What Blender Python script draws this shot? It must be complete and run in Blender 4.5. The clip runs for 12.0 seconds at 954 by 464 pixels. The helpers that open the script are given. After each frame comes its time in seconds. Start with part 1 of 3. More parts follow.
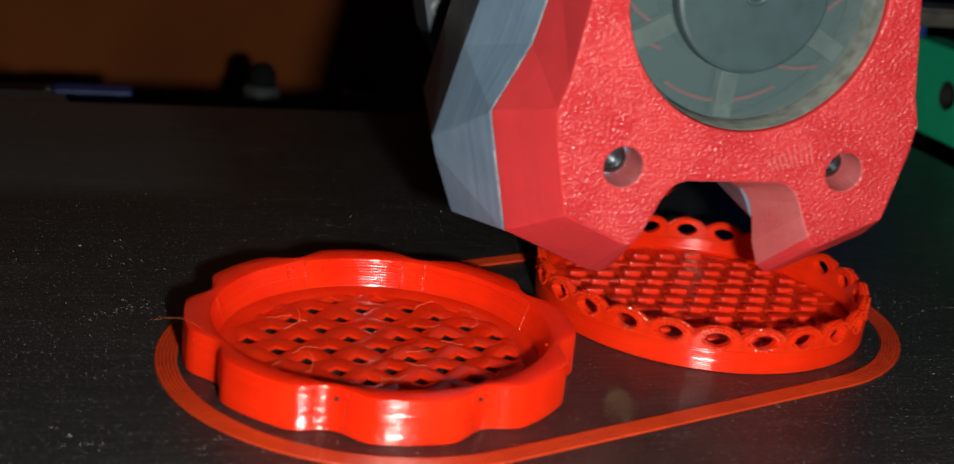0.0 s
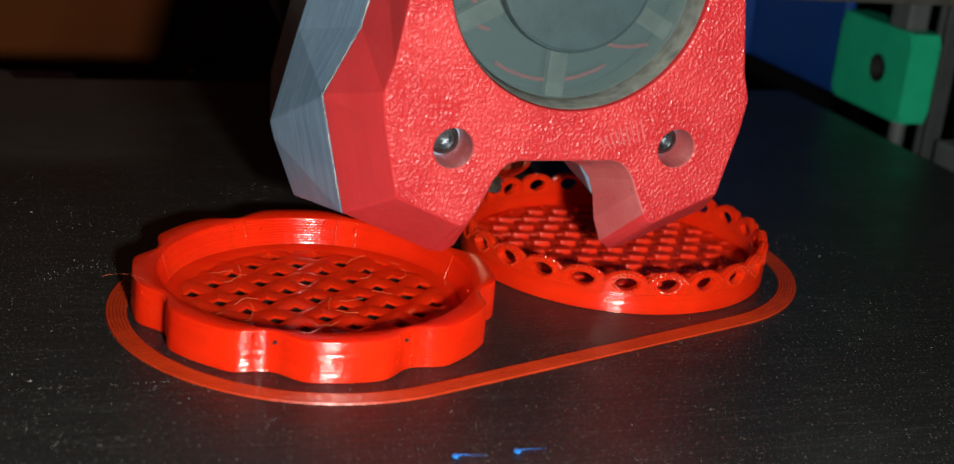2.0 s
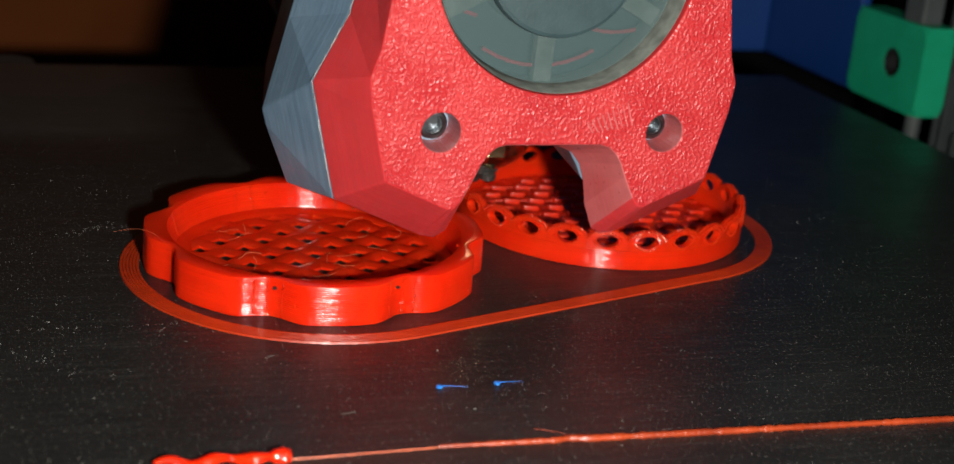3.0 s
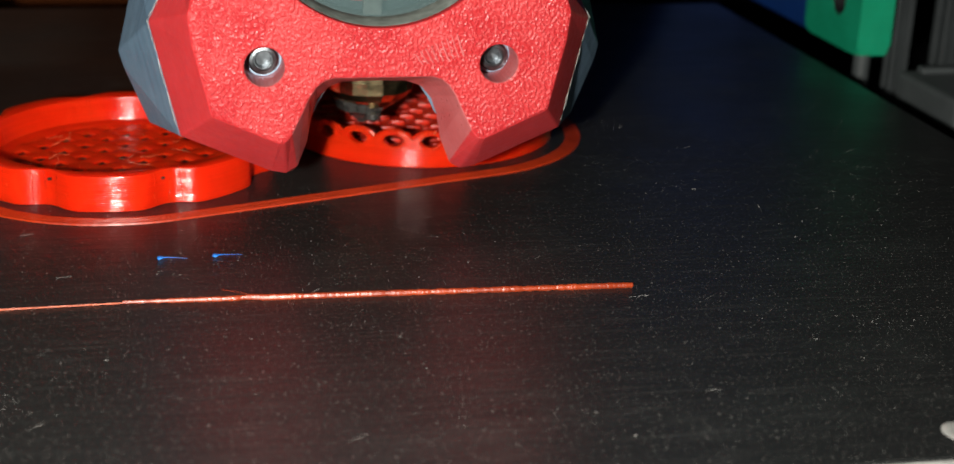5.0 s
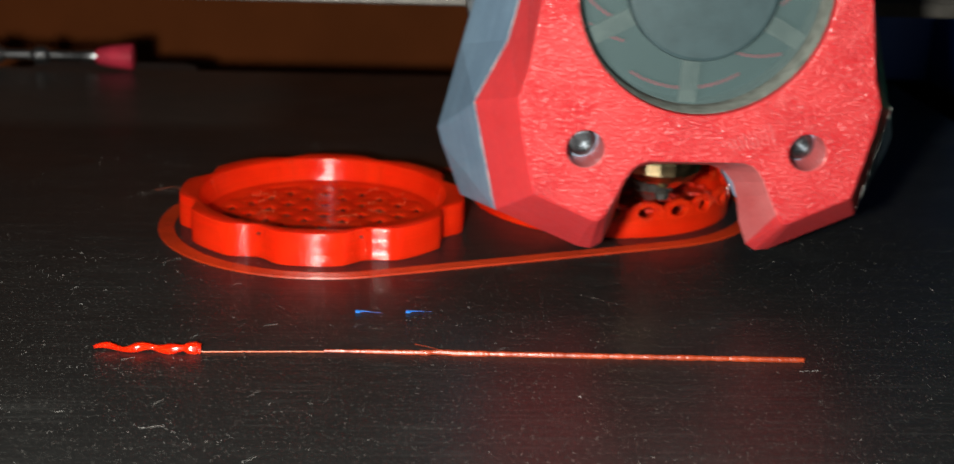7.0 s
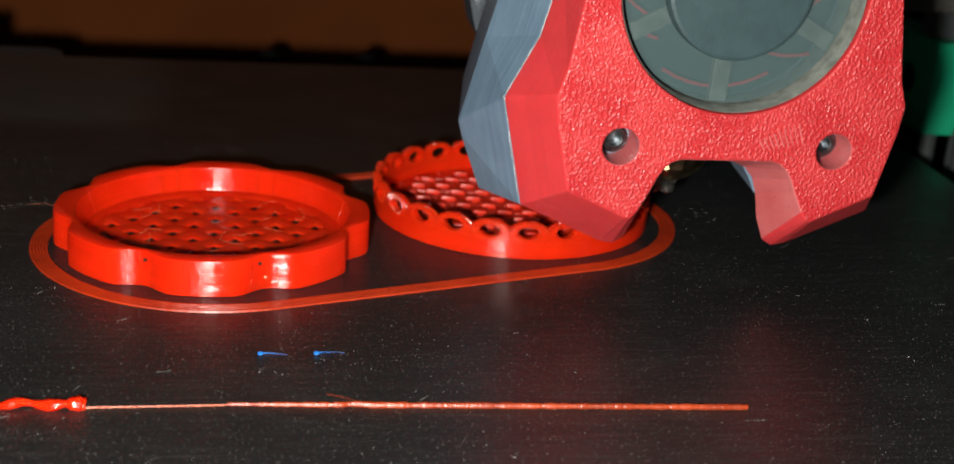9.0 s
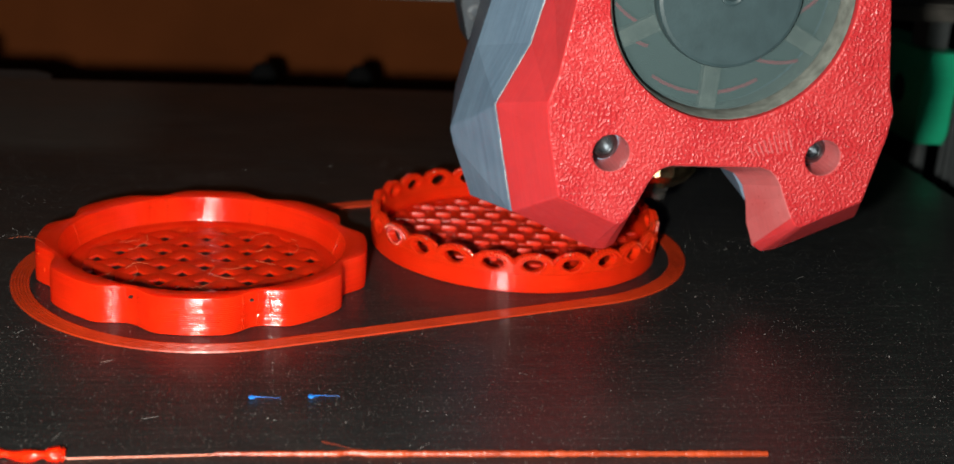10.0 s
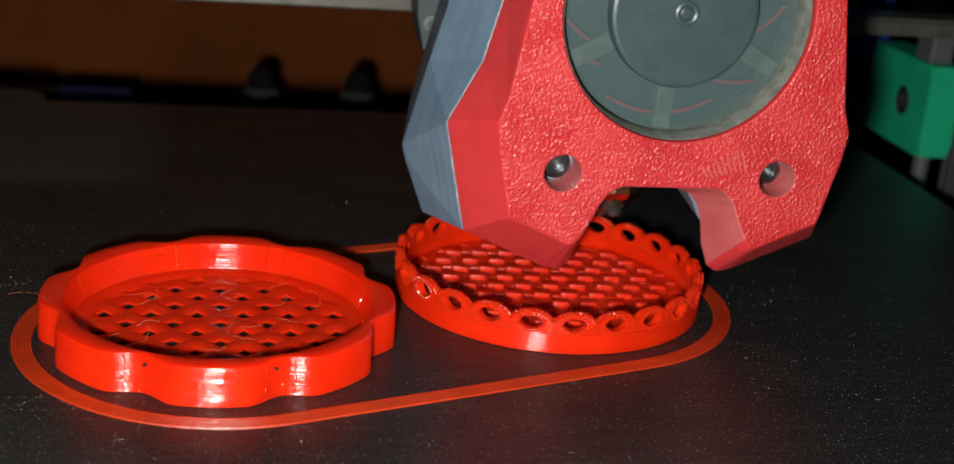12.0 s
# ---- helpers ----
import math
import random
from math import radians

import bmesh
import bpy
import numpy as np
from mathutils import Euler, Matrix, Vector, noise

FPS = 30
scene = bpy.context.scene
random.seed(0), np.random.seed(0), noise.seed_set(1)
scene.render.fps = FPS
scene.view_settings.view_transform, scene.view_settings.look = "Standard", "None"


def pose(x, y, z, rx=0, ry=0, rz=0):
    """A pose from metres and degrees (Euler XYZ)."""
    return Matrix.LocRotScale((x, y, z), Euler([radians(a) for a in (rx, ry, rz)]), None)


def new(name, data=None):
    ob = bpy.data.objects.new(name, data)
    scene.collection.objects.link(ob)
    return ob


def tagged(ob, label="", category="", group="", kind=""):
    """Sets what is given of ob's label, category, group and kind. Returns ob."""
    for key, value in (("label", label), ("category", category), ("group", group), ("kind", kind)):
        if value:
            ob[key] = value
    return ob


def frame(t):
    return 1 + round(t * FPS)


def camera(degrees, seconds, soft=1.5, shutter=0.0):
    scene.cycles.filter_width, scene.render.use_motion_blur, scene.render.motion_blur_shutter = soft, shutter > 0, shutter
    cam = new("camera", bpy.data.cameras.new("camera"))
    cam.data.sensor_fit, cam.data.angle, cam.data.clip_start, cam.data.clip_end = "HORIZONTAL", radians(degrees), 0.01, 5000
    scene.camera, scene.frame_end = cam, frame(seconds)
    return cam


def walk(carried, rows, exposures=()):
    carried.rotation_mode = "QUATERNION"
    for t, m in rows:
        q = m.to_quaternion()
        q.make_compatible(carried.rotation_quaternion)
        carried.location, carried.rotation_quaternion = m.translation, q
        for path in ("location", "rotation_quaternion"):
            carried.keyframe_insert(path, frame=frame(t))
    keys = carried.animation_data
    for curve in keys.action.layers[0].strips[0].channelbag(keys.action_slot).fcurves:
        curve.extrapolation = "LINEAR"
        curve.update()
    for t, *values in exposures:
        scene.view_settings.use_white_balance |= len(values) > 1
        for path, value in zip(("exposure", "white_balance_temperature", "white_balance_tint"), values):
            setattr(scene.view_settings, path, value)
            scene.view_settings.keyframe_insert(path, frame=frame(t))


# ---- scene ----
cam = camera(37.68, 12.0, soft=1.6, shutter=0.4)
cam.data.dof.use_dof, cam.data.dof.focus_distance, cam.data.dof.aperture_fstop = True, 0.205, 27
PATH = [
    (0.0, pose(-0.04817, -0.14636, 0.07624, 71.612, -5.842, -15.463)),
    (0.5, pose(-0.04880, -0.14630, 0.07840, 71.212, -6.633, -17.533)),
    (1.0, pose(-0.04875, -0.14806, 0.08029, 70.900, -6.174, -18.756)),
    (1.5, pose(-0.04890, -0.14856, 0.08012, 70.342, -5.851, -18.492)),
    (2.0, pose(-0.04999, -0.15161, 0.07950, 70.713, -5.359, -17.979)),
    (2.5, pose(-0.04926, -0.15423, 0.07956, 70.834, -4.856, -17.177)),
    (2.7, pose(-0.04958, -0.15486, 0.07767, 71.138, -4.783, -17.166)),
    (4.3, pose(-0.02452, -0.16668, 0.07539, 70.610, -3.963, -15.352)),
    (4.5, pose(-0.01246, -0.16930, 0.07183, 70.645, -3.543, -13.726)),
    (5.0, pose(0.00764, -0.17170, 0.07483, 69.601, -1.716, -10.762)),
    (5.5, pose(0.00794, -0.17395, 0.07575, 70.018, -1.769, -10.525)),
    (6.0, pose(0.00765, -0.17267, 0.07608, 69.685, -1.410, -9.236)),
    (6.5, pose(0.00597, -0.17669, 0.07700, 70.794, -1.013, -7.176)),
    (7.0, pose(0.00273, -0.17770, 0.07928, 71.967, -2.023, -3.668)),
    (7.2, pose(0.00025, -0.17283, 0.07984, 71.818, -2.579, -3.235)),
    (8.8, pose(-0.00612, -0.17294, 0.07992, 71.169, -4.052, -9.346)),
    (9.0, pose(-0.00394, -0.17183, 0.08277, 70.615, -4.028, -9.067)),
    (9.5, pose(-0.00344, -0.17173, 0.08479, 70.803, -4.049, -9.150)),
    (10.0, pose(-0.00286, -0.17370, 0.08178, 71.303, -3.906, -9.192)),
    (10.5, pose(-0.00315, -0.17510, 0.08236, 71.546, -3.692, -9.384)),
    (11.0, pose(-0.00444, -0.17384, 0.08471, 71.312, -4.044, -9.575)),
    (11.5, pose(-0.00822, -0.17160, 0.08533, 71.115, -4.453, -9.912)),
    (12.0, pose(-0.00940, -0.17003, 0.08533, 70.968, -4.683, -9.968)),
]
walk(cam, PATH, exposures=[(0.0, -0.2), (2.5, -0.15), (4.5, -0.06), (5.0, 0.1), (7.0, 0.2), (9.5, 0.12), (11.0, 0.0), (12.0, -0.18)])

# the head slides along its beam, the bed runs to and fro under it: seconds, x of the head, y of the bed
RUN = [
    (0.0, -0.00451, -0.02442),
    (0.5, -0.00965, -0.02288),
    (1.0, -0.01146, -0.02197),
    (1.5, -0.01703, -0.01813),
    (2.0, -0.02077, -0.01336),
    (2.5, -0.02349, -0.00786),
    (2.7, -0.02398, -0.00407),
    (3.1, -0.02431, -0.00051),
    (3.5, -0.02411, 0.00308),
    (3.9, -0.02339, 0.00659),
    (4.3, -0.02216, 0.00997),
    (4.5, -0.01866, 0.01591),
    (5.0, -0.01397, 0.01954),
    (5.5, -0.00899, 0.02231),
    (6.0, -0.00728, 0.02305),
    (6.5, -0.00187, 0.02428),
    (7.0, 0.00428, 0.02431),
    (7.2, 0.00980, 0.02225),
    (7.6, 0.01414, 0.01976),
    (8.0, 0.01788, 0.01644),
    (8.4, 0.02086, 0.01244),
    (8.8, 0.02296, 0.00792),
    (9.0, 0.02371, 0.00805),
    (9.5, 0.02453, 0.00161),
    (10.0, 0.02399, -0.00434),
    (10.5, 0.02216, -0.01136),
    (11.0, 0.02076, -0.01362),
    (11.5, 0.01823, -0.01678),
    (12.0, 0.01310, -0.02051),
]

# ---- light ----
world = bpy.data.worlds.new("world")
scene.world = world
world.use_nodes = True
world.node_tree.nodes["Background"].inputs[0].default_value = (0.54, 0.63, 0.62, 1)
world.node_tree.nodes["Background"].inputs[1].default_value = 0.018

# torch of the phone beside the camera, fixed at one average place
lamp_data = bpy.data.lights.new("phone_torch", "POINT")
lamp_data.energy, lamp_data.shadow_soft_size, lamp_data.color = 3.1, 0.005, (1.0, 0.97, 0.885)
lamp = new("phone_torch", lamp_data)
lamp.matrix_basis = pose(-0.020, -0.167, 0.068)


# ---- materials ----
def material(name, color, rough=0.5, metal=0.0, spec=0.5):
    m = bpy.data.materials.new(name)
    m.use_nodes = True
    b = m.node_tree.nodes["Principled BSDF"]
    b.inputs["Base Color"].default_value = (*color, 1)
    b.inputs["Roughness"].default_value = rough
    b.inputs["Metallic"].default_value = metal
    b.inputs["Specular IOR Level"].default_value = spec
    return m, m.node_tree.nodes, m.node_tree.links, b


def coords(nodes, links, scale):
    tc = nodes.new("ShaderNodeTexCoord")
    mp = nodes.new("ShaderNodeMapping")
    mp.inputs["Scale"].default_value = scale
    links.new(tc.outputs["Object"], mp.inputs["Vector"])
    return mp.outputs["Vector"]


def noise_node(nodes, links, vec, scale, detail=4, rough=0.55):
    n = nodes.new("ShaderNodeTexNoise")
    n.inputs["Scale"].default_value = scale
    n.inputs["Detail"].default_value = detail
    n.inputs["Roughness"].default_value = rough
    links.new(vec, n.inputs["Vector"])
    return n.outputs["Fac"]


def ramp(nodes, links, fac, stops):
    r = nodes.new("ShaderNodeValToRGB")
    while len(r.color_ramp.elements) < len(stops):
        r.color_ramp.elements.new(0.5)
    for e, (p, c) in zip(r.color_ramp.elements, stops):
        e.position, e.color = p, (*c, 1) if len(c) == 3 else c
    links.new(fac, r.inputs["Fac"])
    return r.outputs["Color"]


def bump(nodes, links, height, b, strength, distance, under=None):
    n = nodes.new("ShaderNodeBump")
    n.inputs["Strength"].default_value = strength
    n.inputs["Distance"].default_value = distance
    links.new(height, n.inputs["Height"])
    if under is not None:
        links.new(under, n.inputs["Normal"])
    links.new(n.outputs["Normal"], b.inputs["Normal"])
    return n.outputs["Normal"]


def printed(name, color, dark, rough, pitch, axis, depth, blotch=0.35, streak=0.1, sss=0.0):
    """Printed plastic: layer lines across one axis, blotches, a little sag."""
    m, n, l, b = material(name, color, rough)
    base = coords(n, l, (1, 1, 1))
    big = noise_node(n, l, base, 140, 5)
    col = ramp(n, l, big, [(0.35, dark), (0.65, color)])
    sc = [30.0, 30.0, 30.0]
    sc[axis] = 1.0 / pitch
    lines = noise_node(n, l, coords(n, l, sc), 1.0, 2, 0.6)
    mul = n.new("ShaderNodeMix")
    mul.data_type, mul.blend_type = "RGBA", "MULTIPLY"
    mul.inputs["Factor"].default_value = 1.0
    l.new(col, mul.inputs["A"])
    l.new(ramp(n, l, lines, [(0.35, (1 - streak,) * 3), (0.65, (1.0,) * 3)]), mul.inputs["B"])
    l.new(mul.outputs["Result"], b.inputs["Base Color"])
    b.inputs["Subsurface Weight"].default_value = sss
    b.inputs["Subsurface Radius"].default_value = (1.0, 0.16, 0.1)
    b.inputs["Subsurface Scale"].default_value = 0.0045
    nb = bump(n, l, lines, b, 0.9, depth)
    fine = noise_node(n, l, base, 900, 3)
    bump(n, l, fine, b, blotch, 0.0002, nb)
    rr = ramp(n, l, fine, [(0.3, (rough * 0.75,) * 3), (0.7, (min(1, rough * 1.35),) * 3)])
    l.new(rr, b.inputs["Roughness"])
    return m


ORANGE = printed("orange_red_filament", (0.87, 0.025, 0.0035), (0.76, 0.018, 0.0025), 0.15, 0.0003, 2, 0.00006, 0.3, 0.1, 0.55)
WEAVE = printed("dull_orange_red_filament", (0.80, 0.026, 0.004), (0.62, 0.016, 0.0025), 0.30, 0.0004, 2, 0.00008, 0.5, 0.15, 0.3)
SKIRT = printed("thin_orange_filament", (0.50, 0.038, 0.006), (0.40, 0.028, 0.005), 0.38, 0.0005, 1, 0.00006)
RED_SIDE = printed("matt_red_filament", (0.70, 0.050, 0.058), (0.63, 0.043, 0.05), 0.42, 0.0005, 1, 0.00003, 0.2, 0.07, 0.25)
SLATE = printed("slate_blue_filament", (0.145, 0.225, 0.31), (0.12, 0.19, 0.27), 0.42, 0.0006, 1, 0.00007, 0.2, 0.18)
PALE_PINK = printed("pale_pink_filament", (0.62, 0.16, 0.165), (0.56, 0.11, 0.115), 0.35, 0.0005, 1, 0.00003, 0.2, 0.08)
GREEN = printed("green_filament", (0.010, 0.40, 0.21), (0.008, 0.35, 0.18), 0.4, 0.0004, 2, 0.00006)


def face_material():
    """Print-bed texture: glossy raised grains with finer grain in streaks between them."""
    m, n, l, b = material("pebbled_red_filament", (0.56, 0.034, 0.045), 0.24)
    v = coords(n, l, (1, 1, 1))
    big = noise_node(n, l, v, 120, 5)
    l.new(ramp(n, l, big, [(0.35, (0.47, 0.024, 0.029)), (0.68, (0.56, 0.039, 0.043))]), b.inputs["Base Color"])
    peb = noise_node(n, l, coords(n, l, (1, 1, 0.85)), 2150, 1.5, 0.45)
    grain = ramp(n, l, peb, [(0.42, (0, 0, 0)), (0.52, (0.45,) * 3), (0.66, (1, 1, 1))])
    first = bump(n, l, grain, b, 1.0, 0.00013)
    fine = noise_node(n, l, v, 4200, 2)
    bump(n, l, fine, b, 0.35, 0.00008, first)
    l.new(ramp(n, l, big, [(0.4, (0.24,) * 3), (0.65, (0.40,) * 3)]), b.inputs["Roughness"])
    return m


FACE = face_material()


def plate_material():
    m, n, l, b = material("spring_steel_plate", (0.012, 0.013, 0.0135), 0.32, 0.0, 0.38)
    v = coords(n, l, (1, 1, 1))
    streak = noise_node(n, l, coords(n, l, (38, 950, 1)), 1.0, 6, 0.75)
    scratch = noise_node(n, l, coords(n, l, (60, 3000, 1)), 1.0, 3, 0.6)
    patch = noise_node(n, l, v, 26, 4)
    speck = noise_node(n, l, v, 2600, 2, 0.5)
    # pale specks: dust, with the plate's sparkle painted in as base colour
    dust = ramp(n, l, speck, [(0.0, (0.009, 0.0098, 0.0102)), (0.6, (0.0125, 0.0135, 0.0138)), (0.67, (0.045, 0.045, 0.042)), (0.75, (0.32, 0.31, 0.29))])
    fine = ramp(n, l, scratch, [(0.56, (0, 0, 0)), (0.76, (0.034, 0.034, 0.032))])
    add = n.new("ShaderNodeMix")
    add.data_type, add.blend_type = "RGBA", "ADD"
    add.inputs["Factor"].default_value = 1.0
    l.new(dust, add.inputs["A"])
    l.new(fine, add.inputs["B"])
    smear = noise_node(n, l, coords(n, l, (30, 46, 1)), 1.0, 7, 0.68)
    film = n.new("ShaderNodeMix")
    film.data_type, film.blend_type = "RGBA", "ADD"
    film.inputs["Factor"].default_value = 1.0
    l.new(add.outputs["Result"], film.inputs["A"])
    l.new(ramp(n, l, smear, [(0.52, (0, 0, 0)), (0.75, (0.007, 0.0085, 0.008))]), film.inputs["B"])
    # paler colour over the rear left corner of the plate
    sep = n.new("ShaderNodeSeparateXYZ")
    l.new(v, sep.inputs[0])
    edges = []
    for axis, lo, hi in ((0, -0.016, -0.030), (1, 0.112, 0.124)):
        mr = n.new("ShaderNodeMapRange")
        mr.inputs["From Min"].default_value, mr.inputs["From Max"].default_value = lo, hi
        l.new(sep.outputs[axis], mr.inputs["Value"])
        edges.append(mr.outputs["Result"])
    both = n.new("ShaderNodeMath")
    both.operation = "MULTIPLY"
    l.new(edges[0], both.inputs[0])
    l.new(edges[1], both.inputs[1])
    lightened = n.new("ShaderNodeMix")
    lightened.data_type, lightened.blend_type = "RGBA", "ADD"
    l.new(both.outputs[0], lightened.inputs["Factor"])
    l.new(film.outputs["Result"], lightened.inputs["A"])
    lightened.inputs["B"].default_value = (0.02, 0.0235, 0.022, 1)
    l.new(lightened.outputs["Result"], b.inputs["Base Color"])
    mix = n.new("ShaderNodeMath")
    mix.operation = "MULTIPLY"
    l.new(streak, mix.inputs[0])
    l.new(patch, mix.inputs[1])
    l.new(ramp(n, l, mix.outputs[0], [(0.14, (0.30,) * 3), (0.38, (0.48,) * 3)]), b.inputs["Roughness"])
    first = bump(n, l, streak, b, 0.2, 0.0002)
    bump(n, l, noise_node(n, l, v, 2200, 2), b, 0.32, 0.0001, first)
    return m


PLATE = plate_material()


def worn(name, color, rough, metal=0.0, scale=200, spread=0.3, spec=0.5):
    m, n, l, b = material(name, color, rough, metal, spec)
    f = noise_node(n, l, coords(n, l, (1, 1, 1)), scale, 5)
    l.new(ramp(n, l, f, [(0.3, tuple(c * (1 - spread) for c in color)), (0.7, tuple(min(1, c * (1 + spread)) for c in color))]), b.inputs["Base Color"])
    bump(n, l, noise_node(n, l, coords(n, l, (1, 1, 1)), scale * 6, 3), b, 0.15, 0.0002)
    return m


SHADED_SLATE = worn("shaded_slate_plastic", (0.035, 0.05, 0.065), 0.5, 0, 300)
HUB = worn("dull_grey_fan_plastic", (0.038, 0.066, 0.074), 0.38, 0, 300, 0.12)
FAN_FRAME = worn("dusty_fan_frame", (0.17, 0.185, 0.165), 0.6, 0, 500, 0.4)
DARK = worn("black_plastic", (0.012, 0.012, 0.013), 0.5)
STEEL = worn("bright_steel", (0.5, 0.51, 0.53), 0.3, 1.0, 800)
SCREW = worn("dull_steel", (0.15, 0.165, 0.18), 0.32, 1.0, 900, 0.4)
ZINC = worn("blue_zinc", (0.27, 0.36, 0.47), 0.4, 0.5, 900, 0.3)
VOID = worn("matt_black_board", (0.006, 0.006, 0.0065), 0.9, 0, 60, 0.2, 0.08)
DUCT = worn("dark_blue_plastic", (0.008, 0.04, 0.22), 0.5, 0, 90)
PALE = worn("bare_worn_metal", (0.42, 0.42, 0.4), 0.5, 0.2, 300)
DUST = worn("pale_dust", (0.33, 0.325, 0.31), 0.35, 0, 900)
HAIR = worn("pale_orange_thread", (0.75, 0.16, 0.07), 0.35, 0, 900)
PURGE = printed("thin_primed_filament", (0.42, 0.055, 0.014), (0.28, 0.032, 0.008), 0.34, 0.0004, 0, 0.00012)
BRASS = worn("tarnished_brass", (0.62, 0.48, 0.27), 0.22, 1.0, 500, 0.6)
BURNT = worn("burnt_nozzle", (0.12, 0.115, 0.11), 0.25, 0.7, 700, 0.5)
BLUE = worn("blue_panel", (0.004, 0.042, 0.21), 0.5, 0, 40, 0.12)
BLUE_BIT = worn("blue_filament_crumb", (0.02, 0.2, 0.7), 0.4, 0, 900)
BROWN = worn("brown_board", (0.15, 0.040, 0.010), 0.85, 0, 12, 0.25, 0.1)
ALU = worn("grey_aluminium", (0.055, 0.063, 0.066), 0.5, 0.3, 90, 0.2)
PINK = worn("red_rubber", (0.5, 0.03, 0.06), 0.45, 0, 200)
GREY = worn("grey_plastic", (0.075, 0.085, 0.088), 0.5, 0, 90, 0.2)
BELT = worn("dark_extrusion", (0.08, 0.076, 0.068), 0.45, 0.4, 200, 0.3)


def veil_material():
    m, n, l, b = material("smoky_fan_blade", (0.095, 0.15, 0.155), 0.25)
    b.inputs["Alpha"].default_value = 0.38
    return m


VEIL = veil_material()


# ---- mesh helpers (millimetres in, metres out) ----
def part(name, bm, mat, parent=None, label="", smooth=False, off=(0, 0, 0)):
    for v in bm.verts:
        v.co = (v.co - Vector(off)) * 0.001
    bmesh.ops.recalc_face_normals(bm, faces=bm.faces)
    me = bpy.data.meshes.new(name)
    bm.to_mesh(me)
    bm.free()
    if smooth:
        me.polygons.foreach_set("use_smooth", [True] * len(me.polygons))
        me.set_sharp_from_angle(angle=radians(32))
    me.materials.append(mat)
    ob = new(name, me)
    ob.parent = parent
    if label:
        tagged(ob, label)
    return ob


def thing(name, label, category, at=(0, 0, 0), group="", kind=""):
    ob = new(name)
    ob.empty_display_size = 0.005
    ob.matrix_basis = pose(at[0] * 0.001, at[1] * 0.001, at[2] * 0.001)
    return tagged(ob, label, category, group, kind)


def box(bm, lo, hi, bev=0.0):
    r = bmesh.ops.create_cube(bm, size=1)
    for v in r["verts"]:
        v.co = Vector([lo[i] + (v.co[i] + 0.5) * (hi[i] - lo[i]) for i in range(3)])
    if bev:
        es = list({e for v in r["verts"] for e in v.link_edges})
        bmesh.ops.bevel(bm, geom=es, offset=bev, segments=2, affect="EDGES", profile=0.6)
    return bm


def lathe(bm, prof, seg=64, centre=(0, 0), axis="z", wob=None, closed=False):
    """A turned shape from (radius, height) pairs; wob(angle) scales the radius."""
    rings = []
    for r, z in prof:
        ring = []
        for k in range(seg):
            a = 2 * math.pi * k / seg
            rr = r + (wob(a, r) if wob else 0)
            x, y = rr * math.cos(a), rr * math.sin(a)
            ring.append(bm.verts.new((centre[0] + x, centre[1] + y, z) if axis == "z" else (centre[0] + x, z, centre[1] + y)))
        rings.append(ring)
    pairs = list(zip(rings, rings[1:])) + ([(rings[-1], rings[0])] if closed else [])
    for a, b in pairs:
        for k in range(seg):
            bm.faces.new((a[k], a[(k + 1) % seg], b[(k + 1) % seg], b[k]))
    if not closed:
        for ring in (rings[0], rings[-1]):
            bm.faces.new(ring)
    return bm


def layered(outline, layer=0.3, bulge=0.055):
    """A profile redrawn as stacked rounded layers where it climbs."""
    out = []
    for (r0, z0), (r1, z1) in zip(outline, outline[1:]):
        n = max(1, round(abs(z1 - z0) / layer))
        side = 1 if z1 > z0 else -1
        if abs(z1 - z0) < 0.45 * layer:
            out.append((r0, z0))
            continue
        for i in range(n):
            for q in (0, 0.18, 0.5, 0.82):
                u = (i + q) / n
                out.append((r0 + (r1 - r0) * u + side * bulge * (1 - (2 * q - 1) ** 2) ** 0.7, z0 + (z1 - z0) * u))
    out.append(outline[-1])
    return out


def tube(bm, pts, rad, seg=8):
    """A round bead along points; rad may be one number or one for each point."""
    rings = []
    for i, p in enumerate(pts):
        p = Vector(p)
        d = (Vector(pts[min(i + 1, len(pts) - 1)]) - Vector(pts[max(i - 1, 0)])).normalized()
        u = d.orthogonal().normalized() if abs(d.z) > 0.9 else d.cross(Vector((0, 0, 1))).normalized()
        w = d.cross(u)
        r = rad if isinstance(rad, (int, float)) else rad[i]
        rings.append([bm.verts.new(p + r * (math.cos(2 * math.pi * k / seg) * u + math.sin(2 * math.pi * k / seg) * w)) for k in range(seg)])
    for a, b in zip(rings, rings[1:]):
        for k in range(seg):
            bm.faces.new((a[k], a[(k + 1) % seg], b[(k + 1) % seg], b[k]))
    bm.faces.new(rings[0]), bm.faces.new(rings[-1])
    return bm


# ---- the bed and what closes the place ----
def bed():
    bm = box(bmesh.new(), (-101, -69, -2.0), (149.5, 181, 0), 0.4)
    plate = part("print_bed", bm, PLATE)
    tagged(plate, "black scratched spring-steel build plate of a printer", "build plate", kind="structure")
    bm = box(bmesh.new(), (-99, -66, -12), (147, 178, -2.1), 0.8)
    heater = tagged(part("bed_heater", bm, VOID), "black heated bed under the plate", "heated bed", kind="structure")
    return plate, heater


